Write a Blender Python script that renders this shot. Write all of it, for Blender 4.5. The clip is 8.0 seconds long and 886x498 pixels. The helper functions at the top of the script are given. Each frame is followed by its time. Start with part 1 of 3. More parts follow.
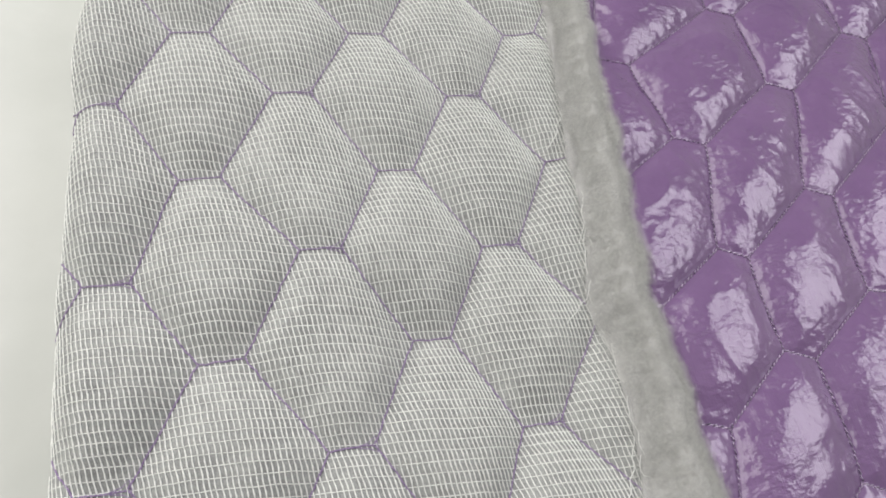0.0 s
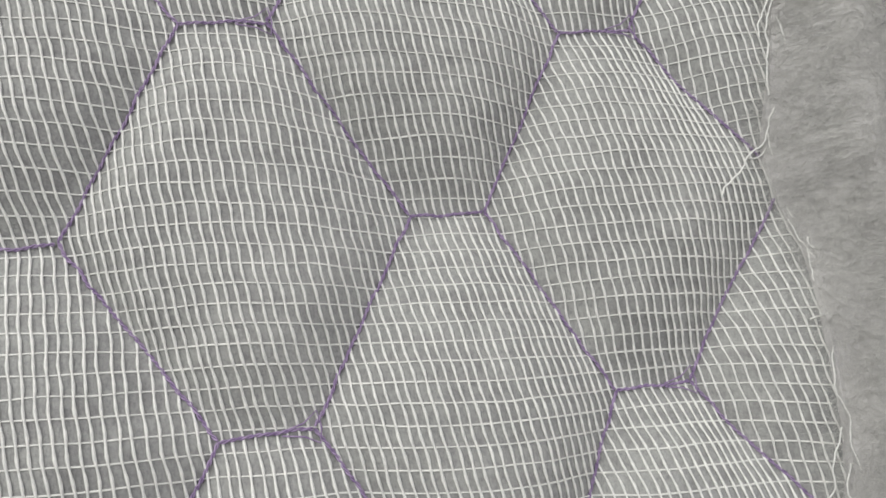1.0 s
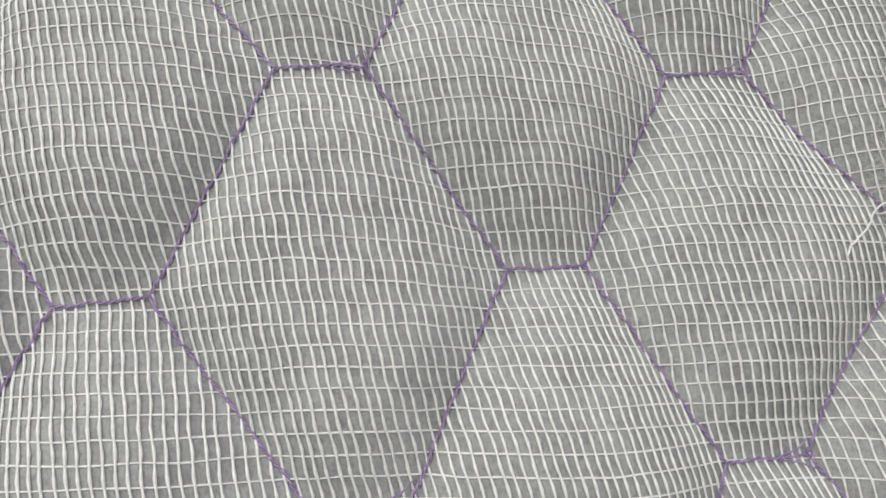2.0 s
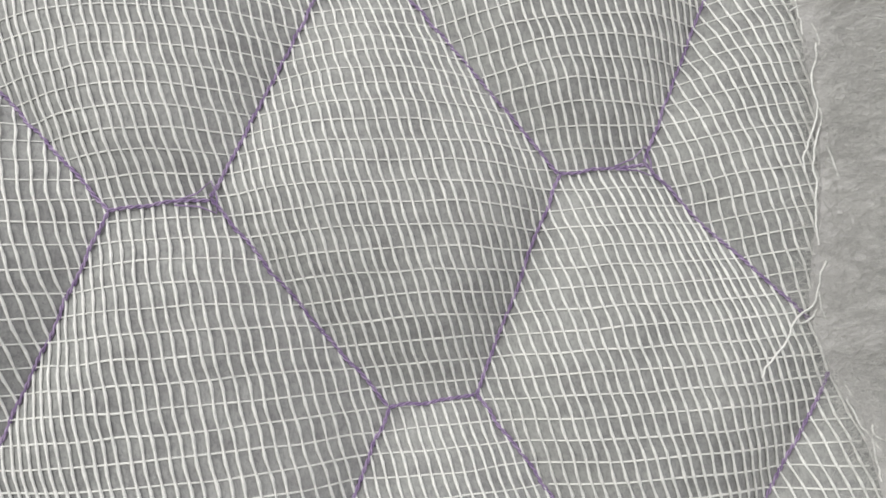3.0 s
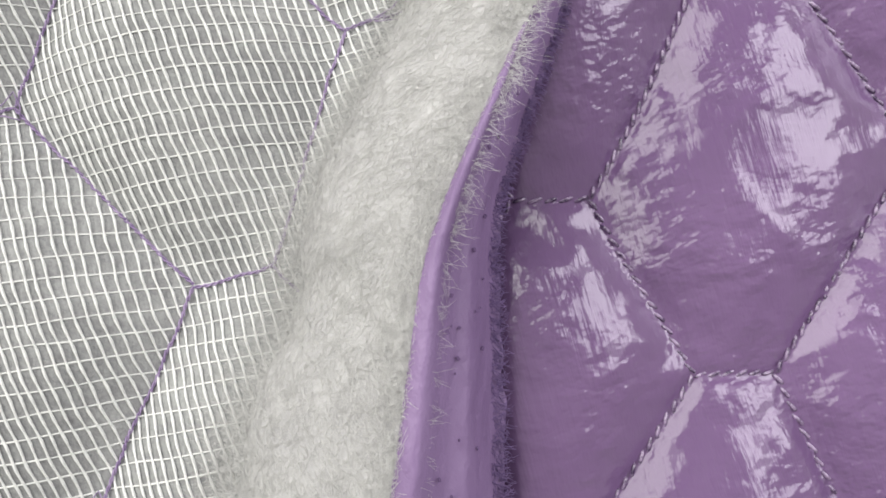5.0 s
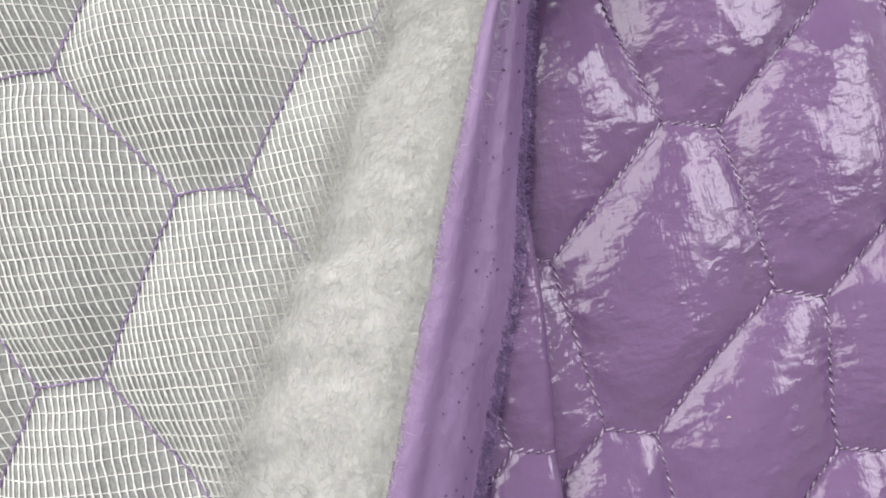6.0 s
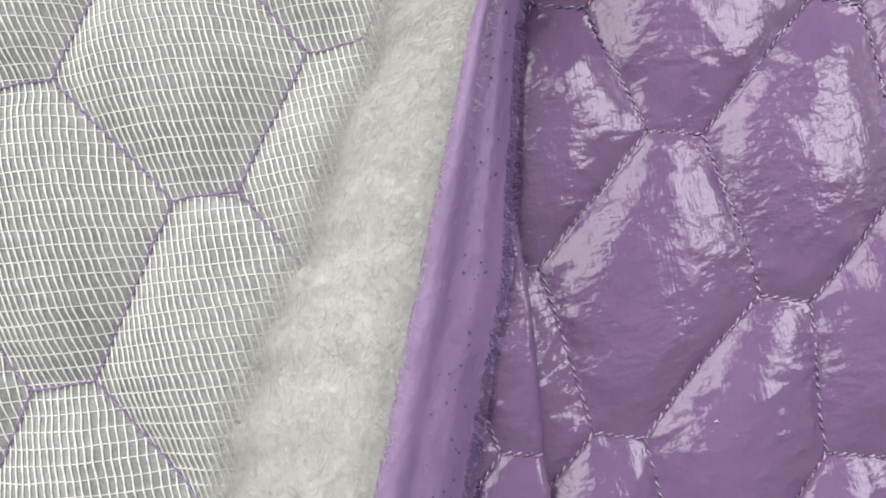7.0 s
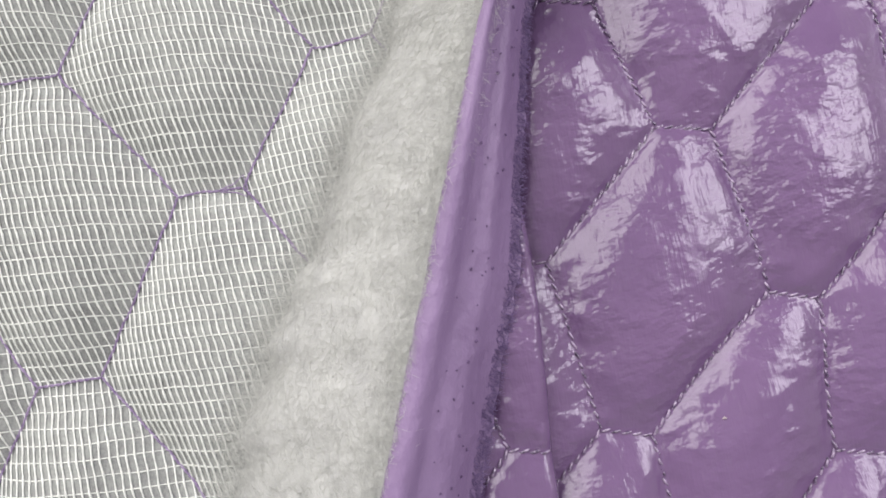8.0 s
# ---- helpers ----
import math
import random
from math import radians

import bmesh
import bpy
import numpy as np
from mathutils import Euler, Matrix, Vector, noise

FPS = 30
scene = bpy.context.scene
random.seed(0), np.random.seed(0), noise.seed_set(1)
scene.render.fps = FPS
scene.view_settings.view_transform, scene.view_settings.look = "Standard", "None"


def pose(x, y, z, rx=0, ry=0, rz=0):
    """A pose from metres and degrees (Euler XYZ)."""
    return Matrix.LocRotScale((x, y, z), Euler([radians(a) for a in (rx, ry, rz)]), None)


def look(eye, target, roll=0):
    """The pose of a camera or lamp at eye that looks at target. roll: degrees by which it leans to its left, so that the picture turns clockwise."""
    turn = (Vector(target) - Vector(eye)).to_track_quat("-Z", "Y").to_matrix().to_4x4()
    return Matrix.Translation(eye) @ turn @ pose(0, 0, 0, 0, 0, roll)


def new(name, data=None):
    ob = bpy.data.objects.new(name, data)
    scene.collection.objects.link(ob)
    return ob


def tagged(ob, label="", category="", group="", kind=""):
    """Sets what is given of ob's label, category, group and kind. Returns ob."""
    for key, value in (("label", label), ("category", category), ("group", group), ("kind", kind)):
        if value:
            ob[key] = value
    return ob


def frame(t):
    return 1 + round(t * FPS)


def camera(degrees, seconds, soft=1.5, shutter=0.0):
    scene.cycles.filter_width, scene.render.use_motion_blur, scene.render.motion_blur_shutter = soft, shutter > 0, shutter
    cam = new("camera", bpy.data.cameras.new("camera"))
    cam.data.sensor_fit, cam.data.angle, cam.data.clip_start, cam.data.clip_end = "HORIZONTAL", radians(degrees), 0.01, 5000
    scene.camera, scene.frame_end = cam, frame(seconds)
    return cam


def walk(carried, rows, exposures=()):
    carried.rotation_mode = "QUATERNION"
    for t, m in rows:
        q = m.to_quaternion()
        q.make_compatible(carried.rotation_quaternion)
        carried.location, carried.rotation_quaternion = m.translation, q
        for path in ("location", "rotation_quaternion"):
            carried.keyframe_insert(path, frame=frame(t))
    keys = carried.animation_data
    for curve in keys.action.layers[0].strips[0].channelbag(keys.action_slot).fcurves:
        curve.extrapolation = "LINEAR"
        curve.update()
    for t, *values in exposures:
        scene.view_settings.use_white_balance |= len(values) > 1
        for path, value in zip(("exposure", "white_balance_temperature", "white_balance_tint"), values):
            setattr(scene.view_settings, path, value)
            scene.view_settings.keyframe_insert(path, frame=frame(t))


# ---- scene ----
cam = camera(66.64, 8.0, 1.65)

# t, eye, target, roll; from 5.3 s on the eye stands three quilt repeats further along the cloth
PATH = [
    (0.00, (-0.03030, -0.11922, 0.26283), (0.05590, -0.00224, 0.00037), 26.56),
    (0.10, (-0.01613, -0.11630, 0.23929), (0.06247, 0.00132, -0.02526), 24.15),
    (0.50, (-0.00408, -0.10469, 0.17875), (0.06179, -0.02062, -0.10159), 29.64),
    (1.00, (0.01647, -0.07468, 0.13591), (0.06734, -0.02078, -0.15479), 35.22),
    (1.50, (0.00630, -0.06997, 0.12636), (0.05621, -0.01542, -0.16438), 35.60),
    (1.70, (0.00593, -0.06553, 0.12778), (0.05011, -0.01027, -0.16376), 32.10),
    (2.80, (0.01824, -0.04828, 0.12968), (0.04902, 0.02001, -0.16082), 16.54),
    (3.00, (0.03791, -0.03479, 0.12403), (0.06613, 0.01524, -0.17042), 19.51),
    (3.50, (0.07208, -0.02726, 0.11167), (0.07704, 0.01702, -0.18501), -5.78),
    (4.00, (0.07864, -0.02491, 0.11401), (0.11058, 0.01941, -0.18098), 20.03),
    (4.20, (0.07983, -0.02637, 0.11545), (0.11670, 0.02085, -0.17850), 21.28),
    (5.30, (0.07866, -0.27632, 0.15339), (0.08090, -0.25499, -0.14584), -7.28),
    (5.50, (0.06424, -0.27827, 0.17438), (0.07122, -0.26369, -0.12519), 13.48),
    (6.00, (0.05657, -0.27805, 0.18035), (0.06118, -0.26486, -0.11932), 8.61),
    (6.50, (0.05782, -0.28058, 0.18136), (0.06110, -0.26368, -0.11814), 0.51),
    (7.00, (0.05882, -0.28357, 0.18275), (0.06441, -0.25992, -0.11627), 2.78),
    (7.50, (0.05837, -0.28310, 0.18357), (0.06285, -0.25964, -0.11548), 0.21),
    (8.00, (0.05759, -0.28377, 0.18203), (0.06209, -0.26079, -0.11706), 0.52),
]
EXPOSURES = [(0.0, 0.05), (0.5, -0.04), (1.0, -0.18), (1.7, -0.15), (2.8, -0.05), (4.2, -0.1), (5.3, 0.58), (5.6, 0.55), (6.2, 0.49), (8.0, 0.45)]
walk(cam, [(t, look(eye, target, roll)) for t, eye, target, roll in PATH], EXPOSURES)

# ---------------------------------------------------------------- light
world = bpy.data.worlds.new("world")
scene.world = world
world.use_nodes = True
world.node_tree.nodes["Background"].inputs[0].default_value = (0.9, 0.9, 0.86, 1)
world.node_tree.nodes["Background"].inputs[1].default_value = 0.3


def area_lamp(name, eye, target, sx, sy, watts, colour):
    data = bpy.data.lights.new(name, "AREA")
    data.shape, data.size, data.size_y, data.energy, data.color = "RECTANGLE", sx, sy, watts, colour
    ob = new(name, data)
    ob.matrix_world = look(eye, target)
    return ob


# added key light from the upper left, hung in mid-room without a fixture
area_lamp("soft_key_lamp", (-0.58, 0.58, 0.85), (0.0, -0.1, 0), 1.7, 1.4, 20, (1.0, 0.99, 0.955))
# added lamp for the vinyl's highlights from the right; the wall has no window
area_lamp("gloss_lamp", (1.12, 0.04, 1.0), (0.15, -0.15, 0), 0.85, 0.65, 6.5, (0.96, 0.93, 1.0))


# ---------------------------------------------------------------- materials
def material(name, colour, rough=0.6, metal=0.0):
    m = bpy.data.materials.new(name)
    m.use_nodes = True
    b = m.node_tree.nodes["Principled BSDF"]
    b.inputs["Base Color"].default_value = (*colour, 1)
    b.inputs["Roughness"].default_value = rough
    b.inputs["Metallic"].default_value = metal
    return m, m.node_tree.nodes, m.node_tree.links, b


def noise_node(n, l, scale, detail=4.0, stretch=None, rough=0.55):
    tex = n.new("ShaderNodeTexNoise")
    tex.inputs["Scale"].default_value, tex.inputs["Detail"].default_value = scale, detail
    tex.inputs["Roughness"].default_value = rough
    co = n.new("ShaderNodeNewGeometry").outputs["Position"]
    if stretch:
        mp = n.new("ShaderNodeMapping")
        mp.inputs["Scale"].default_value = stretch[:3]
        mp.inputs["Rotation"].default_value = (0, 0, stretch[3] if len(stretch) > 3 else 0)
        l.new(co, mp.inputs["Vector"])
        co = mp.outputs["Vector"]
    l.new(co, tex.inputs["Vector"])
    return tex.outputs["Fac"]


def mix_colours(n, l, fac, low, high, lo=0.35, hi=0.65):
    r = n.new("ShaderNodeValToRGB")
    r.color_ramp.elements[0].position, r.color_ramp.elements[1].position = lo, hi
    r.color_ramp.elements[0].color, r.color_ramp.elements[1].color = (*low, 1), (*high, 1)
    l.new(fac, r.inputs["Fac"])
    return r.outputs["Color"]


def multiply(n, l, a, b):
    m = n.new("ShaderNodeMix")
    m.data_type, m.blend_type = "RGBA", "MULTIPLY"
    m.inputs["Factor"].default_value = 1
    l.new(a, m.inputs[6])
    l.new(b, m.inputs[7])
    return m.outputs[2]


def bump(n, l, height, distance, strength=1.0, normal=None):
    b = n.new("ShaderNodeBump")
    b.inputs["Distance"].default_value, b.inputs["Strength"].default_value = distance, strength
    l.new(height, b.inputs["Height"])
    if normal:
        l.new(normal, b.inputs["Normal"])
    return b.outputs["Normal"]


def batting_material():
    m, n, l, b = material("nonwoven_batting", (0.4, 0.41, 0.41), 0.95)
    mottle = mix_colours(n, l, noise_node(n, l, 230, 4, None, 0.65), (0.8, 0.79, 0.8), (1, 1, 1), 0.34, 0.56)
    fine = mix_colours(n, l, noise_node(n, l, 1700, 6, (1, 0.45, 1, 0.4), 0.85), (0.58, 0.58, 0.6), (1, 1, 1), 0.33, 0.55)
    broad = mix_colours(n, l, noise_node(n, l, 55, 4), (0.36, 0.365, 0.36), (0.46, 0.465, 0.455))
    l.new(multiply(n, l, multiply(n, l, broad, fine), mottle), b.inputs["Base Color"])
    l.new(bump(n, l, noise_node(n, l, 1800, 4), 0.0003, 0.7), b.inputs["Normal"])
    return m


def fleece_material(name, low, high):
    m, n, l, b = material(name, high, 1.0)
    l.new(mix_colours(n, l, noise_node(n, l, 130, 5, (1, 0.7, 1)), low, high), b.inputs["Base Color"])
    fuzz = bump(n, l, noise_node(n, l, 900, 6, (1, 0.35, 1, 0.9), 0.7), 0.0005, 0.5)
    l.new(bump(n, l, noise_node(n, l, 130, 3), 0.0012, 0.4, fuzz), b.inputs["Normal"])
    b.inputs["Sheen Weight"].default_value = 0.3
    return m


def thread_material(name, low, high, rough, spec=0.5):
    m, n, l, b = material(name, high, rough)
    l.new(mix_colours(n, l, noise_node(n, l, 700, 3), low, high), b.inputs["Base Color"])
    b.inputs["Specular IOR Level"].default_value = spec
    return m


def vinyl_material():
    m, n, l, b = material("glossy_coated_fabric", (0.21, 0.115, 0.27), 0.22)
    broad = mix_colours(n, l, noise_node(n, l, 35, 4), (0.188, 0.109, 0.238), (0.216, 0.126, 0.268))
    l.new(broad, b.inputs["Base Color"])
    r = mix_colours(n, l, noise_node(n, l, 90, 3), (0.08, 0.08, 0.08), (0.14, 0.14, 0.14))
    l.new(r, b.inputs["Roughness"])
    weave = bump(n, l, noise_node(n, l, 1100, 2, (1, 0.06, 1, 0.12)), 0.00022, 0.6)
    patchy = n.new("ShaderNodeMath")
    patchy.operation = "MULTIPLY"
    l.new(noise_node(n, l, 360, 2, (0.6, 1, 1, -0.5), 0.45), patchy.inputs[0])
    l.new(mix_colours(n, l, noise_node(n, l, 45, 3), (0.2, 0.2, 0.2), (1, 1, 1), 0.42, 0.62), patchy.inputs[1])
    crinkle = bump(n, l, patchy.outputs[0], 0.0015, 0.7, weave)
    l.new(bump(n, l, noise_node(n, l, 110, 2, (1, 0.6, 1, 0.5)), 0.0014, 0.3, crinkle), b.inputs["Normal"])
    b.inputs["Specular IOR Level"].default_value = 0.6
    b.inputs["Coat Weight"].default_value = 0.4
    b.inputs["Coat Roughness"].default_value = 0.06
    return m


def lip_material():
    m, n, l, b = material("matte_shell_edge", (0.3, 0.19, 0.37), 0.5)
    l.new(mix_colours(n, l, noise_node(n, l, 60, 5, (1, 0.25, 1)), (0.235, 0.15, 0.3), (0.3, 0.2, 0.375)), b.inputs["Base Color"])
    fine = bump(n, l, noise_node(n, l, 1400, 3), 0.0002, 0.4)
    l.new(bump(n, l, noise_node(n, l, 260, 4, (1, 0.6, 1)), 0.0016, 0.6, fine), b.inputs["Normal"])
    return m


def painted_material(name, low, high, rough):
    m, n, l, b = material(name, high, rough)
    l.new(mix_colours(n, l, noise_node(n, l, 9, 5), low, high), b.inputs["Base Color"])
    l.new(bump(n, l, noise_node(n, l, 260, 3), 0.0004, 0.2), b.inputs["Normal"])
    return m


BATTING = batting_material()
FLEECE = fleece_material("fluffy_batting", (0.51, 0.50, 0.505), (0.62, 0.61, 0.605))
FIBRE = thread_material("batting_fibre", (0.62, 0.615, 0.60), (0.76, 0.755, 0.735), 0.9, 0.1)
GAUZE = thread_material("white_gauze_thread", (0.78, 0.79, 0.77), (0.95, 0.95, 0.92), 0.5)
SEAM_BACK = thread_material("violet_sewing_thread", (0.25, 0.17, 0.34), (0.44, 0.34, 0.53), 0.4)
# the wide dark-to-pale range puts the thread's glints into its colour
SEAM_FRONT = thread_material("lilac_glint_thread", (0.07, 0.04, 0.1), (0.5, 0.38, 0.56), 0.16, 1.0)
VINYL = vinyl_material()
LIP = lip_material()
LIP_FRAY = thread_material("violet_fray", (0.16, 0.1, 0.25), (0.26, 0.17, 0.36), 0.7)
HOLE = material("needle_hole_shadow", (0.15, 0.09, 0.2), 0.9)[0]
SPECK = material("pale_lint", (0.6, 0.5, 0.54), 0.8)[0]
TABLE = painted_material("white_laminate", (0.56, 0.57, 0.54), (0.63, 0.635, 0.605), 0.4)
WALL = painted_material("white_wall_paint", (0.7, 0.7, 0.68), (0.78, 0.78, 0.76), 0.8)
FLOOR = painted_material("grey_floor", (0.3, 0.3, 0.3), (0.38, 0.38, 0.37), 0.6)

# ---------------------------------------------------------------- numbers of the cloth
rng = np.random.default_rng(7)
U, V = np.array([0.0420, -0.0421]), np.array([-0.0420, -0.0398])
HALF_W, HALF_H, SEG = 0.042, 0.041, 0.0085


def lerp_table(y, table):
    """Smooth curve x(y) through (y, x) pairs in rising y."""
    ys, xs = np.array([p[0] for p in table]), np.array([p[1] for p in table])
    acc = 0.0
    for d, w in ((-0.006, 0.25), (0.0, 0.5), (0.006, 0.25)):
        acc = acc + w * np.interp(np.asarray(y, float) + d, ys, xs)
    return acc


def grain(x, y, seed=0):
    """Value noise, -1 to 1, period one unit."""
    x, y = np.broadcast_arrays(np.asarray(x, float), np.asarray(y, float))
    xi, yi = np.floor(x).astype(np.int64), np.floor(y).astype(np.int64)
    fx, fy = x - xi, y - yi
    fx, fy = fx * fx * (3 - 2 * fx), fy * fy * (3 - 2 * fy)

    def h(a, b):
        k = (a * 374761393 + b * 668265263 + seed * 1442695041) & 0x7FFFFFFF
        k = ((k ^ (k >> 13)) * 1274126177) & 0x7FFFFFFF
        return ((k ^ (k >> 16)) & 0xFFFF) / 32767.5 - 1
    return (h(xi, yi) * (1 - fx) + h(xi + 1, yi) * fx) * (1 - fy) + (h(xi, yi + 1) * (1 - fx) + h(xi + 1, yi + 1) * fx) * fy


def smooth(x, a, b):
    t = np.clip((np.asarray(x, float) - a) / (np.asarray(b, float) - a), 0, 1)
    return t * t * (3 - 2 * t)


def curl(y):
    """0 where the cut edge lies flat, 1 where it curls over."""
    return 1 - smooth(y, -0.215, -0.125)


def quilt_puff(a, b, soft):
    """Pillow height 0 to 1 and the distance to the nearest seam, from lattice coordinates."""
    a0, b0 = np.floor(a), np.floor(b)
    s, t = (a - b) * HALF_W, -(a + b) * HALF_H
    w = HALF_W - SEG
    ln = math.hypot(HALF_H, w - SEG)
    best, puff = np.full(a.shape, -1.0), np.zeros(a.shape)
    for da in (-1, 0, 1):
        for db in (-1, 0, 1):
            x, y = s - (a0 + da - b0 - db) * HALF_W, t + (a0 + da + b0 + db + 1) * HALF_H
            ds = [HALF_H - y, HALF_H + y]
            for sx in (-1, 1):
                for sy in (-1, 1):
                    ds.append((HALF_H * (w - sx * x) - (w - SEG) * sy * y) / ln)
            d = np.minimum.reduce(ds)
            p = np.ones(a.shape)
            for q in ds:
                p = p * np.tanh(np.maximum(q, 0) / soft)
            take = d > best
            best, puff = np.where(take, d, best), np.where(take, p, puff)
    return puff, np.maximum(best, 0)


# ------------- the white quilt: reverse side up
def x_left(y):
    return -0.1015 + 0.055 * np.asarray(y, float) + 0.002 * grain(y * 25, 3, 5)


GAUZE_EDGE = [(-0.45, -0.075), (-0.323, -0.0045), (-0.292, 0.010), (-0.262, 0.0285), (-0.237, 0.0425), (-0.20, 0.061), (-0.155, 0.096),
              (-0.121, 0.1130), (-0.092, 0.1165), (-0.060, 0.1180), (-0.040, 0.1145), (-0.026, 0.1170), (-0.016, 0.1210), (0.003, 0.1245),
              (0.025, 0.127), (0.080, 0.135), (0.130, 0.145), (0.25, 0.150)]
FLEECE_EDGE = [(-0.45, -0.012), (-0.324, 0.0375), (-0.290, 0.051), (-0.255, 0.065), (-0.215, 0.0815), (-0.16, 0.123), (-0.123, 0.137),
               (-0.087, 0.1370), (-0.055, 0.1360), (-0.028, 0.1390), (-0.010, 0.1415), (0.014, 0.1470), (0.047, 0.149), (0.090, 0.155),
               (0.129, 0.163), (0.25, 0.170)]
LIP_EDGE = [(-0.45, 0.014), (-0.332, 0.058), (-0.306, 0.0675), (-0.281, 0.0775), (-0.251, 0.0843), (-0.211, 0.0935),
            (-0.17, 0.121), (-0.12, 0.140)]


def x_gauze(y):
    return lerp_table(y, GAUZE_EDGE)


def x_fleece(y):
    return lerp_table(y, FLEECE_EDGE)


def x_lip(y):
    return np.maximum(lerp_table(y, LIP_EDGE), x_fleece(y) + 0.001)


# places where the quilting strays from the even pattern: x, y and the stray in x, y and height
BACK_STRAY = [(0.0420, -0.0421, 0.0013, 0.0010, -0.0064),
              (-0.0420, -0.0398, 0.0001, 0.0002, 0.0012),
              (0.0840, -0.0842, -0.0026, 0.0000, -0.0045),
              (0.0000, -0.0819, 0.0018, 0.0012, 0.0046),
              (0.0840, -0.0023, -0.0012, -0.0013, 0.0005),
              (0.0000, -0.0000, 0.0016, 0.0011, 0.0065),
              (0.0000, -0.2457, 0.0016, 0.0026, 0.0017),
              (0.0420, -0.2059, 0.0013, -0.0025, -0.0018),
              (-0.0420, -0.2855, -0.0017, -0.0015, 0.0005),
              (0.0000, 0.0819, 0.0006, 0.0029, 0.0025),
              (0.0840, 0.0796, 0.0006, 0.0005, 0.0008),
              (-0.0420, 0.0421, -0.0021, 0.0006, 0.0001),
              (0.0420, 0.0398, 0.0005, 0.0007, -0.0018),
              (-0.0840, 0.0023, 0.0028, -0.0037, -0.0023),
              (0.0420, -0.2878, 0.0028, 0.0026, -0.0009),
              (0.0840, -0.2480, -0.0011, 0.0007, 0.0002),
              (-0.0420, -0.2036, -0.0015, -0.0000, 0.0009)]


def back_stray(x, y):
    d = np.zeros((3, *np.shape(x)))
    for px, py, *s in BACK_STRAY:
        g = np.exp(-((x - px) ** 2 + (y - py) ** 2) / 0.035 ** 2)
        d = d + np.array(s).reshape(3, *[1] * np.ndim(x)) * g
    return d


def back_lattice(x, y):
    dx, dy, _ = back_stray(x, y)
    x, y = x - dx, y - dy
    m = np.linalg.inv(np.array([U, V]).T)
    return m[0, 0] * x + m[0, 1] * y, m[1, 0] * x + m[1, 1] * y


def z_back(x, y):
    x, y = np.broadcast_arrays(np.asarray(x, float), np.asarray(y, float))
    a, b = back_lattice(x, y)
    p, d = quilt_puff(a, b, 0.0115)
    z = back_stray(x, y)[2] + 0.0095 * p + (0.0009 * grain(x * 45 + y * 12, y * 40, 1) + 0.0005 * grain(x * 90, y * 70, 3)) * np.tanh(d / 0.008) + 0.0003 * grain(x * 190, y * 150, 2) * np.tanh(d / 0.004)
    edge = np.clip(1 - (x - x_left(y)) / 0.016, 0, 1)
    z = z * (1 - 0.6 * edge) - 0.024 * (1 - np.sqrt(np.maximum(1 - edge ** 2, 0)))
    rim = smooth(x, x_gauze(y) - 0.02, x_gauze(y))
    return z * (1 - 0.55 * rim) + 0.004 * rim


# ------------- the purple quilt: right side up
P1, U1, V1 = np.array([0.1858, 0.0347]), np.array([0.0092, -0.0567]), np.array([-0.0706, -0.0296])
P2, U2, V2 = np.array([0.1283, -0.2522]), np.array([0.0186, -0.0455]), np.array([-0.0494, -0.0268])
# places where the hand-guided stitching strays from the even pattern: x, y, stray along each seam direction
STRAY1 = [(0.1649, 0.0874, 0.016, -0.169),
          (0.1923, 0.0358, -0.022, 0.114),
          (0.2645, 0.0669, -0.012, 0.111),
          (0.1890, -0.0272, -0.043, -0.081),
          (0.2539, -0.0004, -0.039, -0.150),
          (0.2011, -0.0787, 0.027, -0.029),
          (0.1460, -0.0995, 0.054, 0.180),
          (0.3384, 0.1031, 0.069, 0.161),
          (0.2546, -0.0548, -0.049, -0.142)]
STRAY2 = [(0.1299, -0.2496, 0.036, 0.043),
          (0.1495, -0.2990, -0.069, 0.067),
          (0.0988, -0.3260, -0.049, 0.015),
          (0.1507, -0.3400, 0.116, -0.135),
          (0.0866, -0.2787, 0.036, 0.020),
          (0.1056, -0.2099, -0.024, -0.094),
          (0.1889, -0.2725, -0.051, -0.049),
          (0.1748, -0.2190, 0.042, 0.095)]
INV1, INV2 = np.linalg.inv(np.array([U1, V1]).T), np.linalg.inv(np.array([U2, V2]).T)
MID = np.array([0.19, -0.17])
STEP = np.round(INV1 @ (MID - P1) - INV2 @ (MID - P2))


def front_lattice(x, y):
    w = 1 - smooth(y, -0.215, -0.115)
    x1, y1, x2, y2 = x - P1[0], y - P1[1], x - P2[0], y - P2[1]
    a1, b1 = INV1[0, 0] * x1 + INV1[0, 1] * y1, INV1[1, 0] * x1 + INV1[1, 1] * y1
    a2, b2 = INV2[0, 0] * x2 + INV2[0, 1] * y2 + STEP[0], INV2[1, 0] * x2 + INV2[1, 1] * y2 + STEP[1]
    for px, py, da, db in STRAY1:
        g = np.exp(-((x - px) ** 2 + (y - py) ** 2) / 0.04 ** 2)
        a1, b1 = a1 + da * g, b1 + db * g
    for px, py, da, db in STRAY2:
        g = np.exp(-((x - px) ** 2 + (y - py) ** 2) / 0.035 ** 2)
        a2, b2 = a2 + da * g, b2 + db * g
    return a1 + (a2 - a1) * w, b1 + (b2 - b1) * w


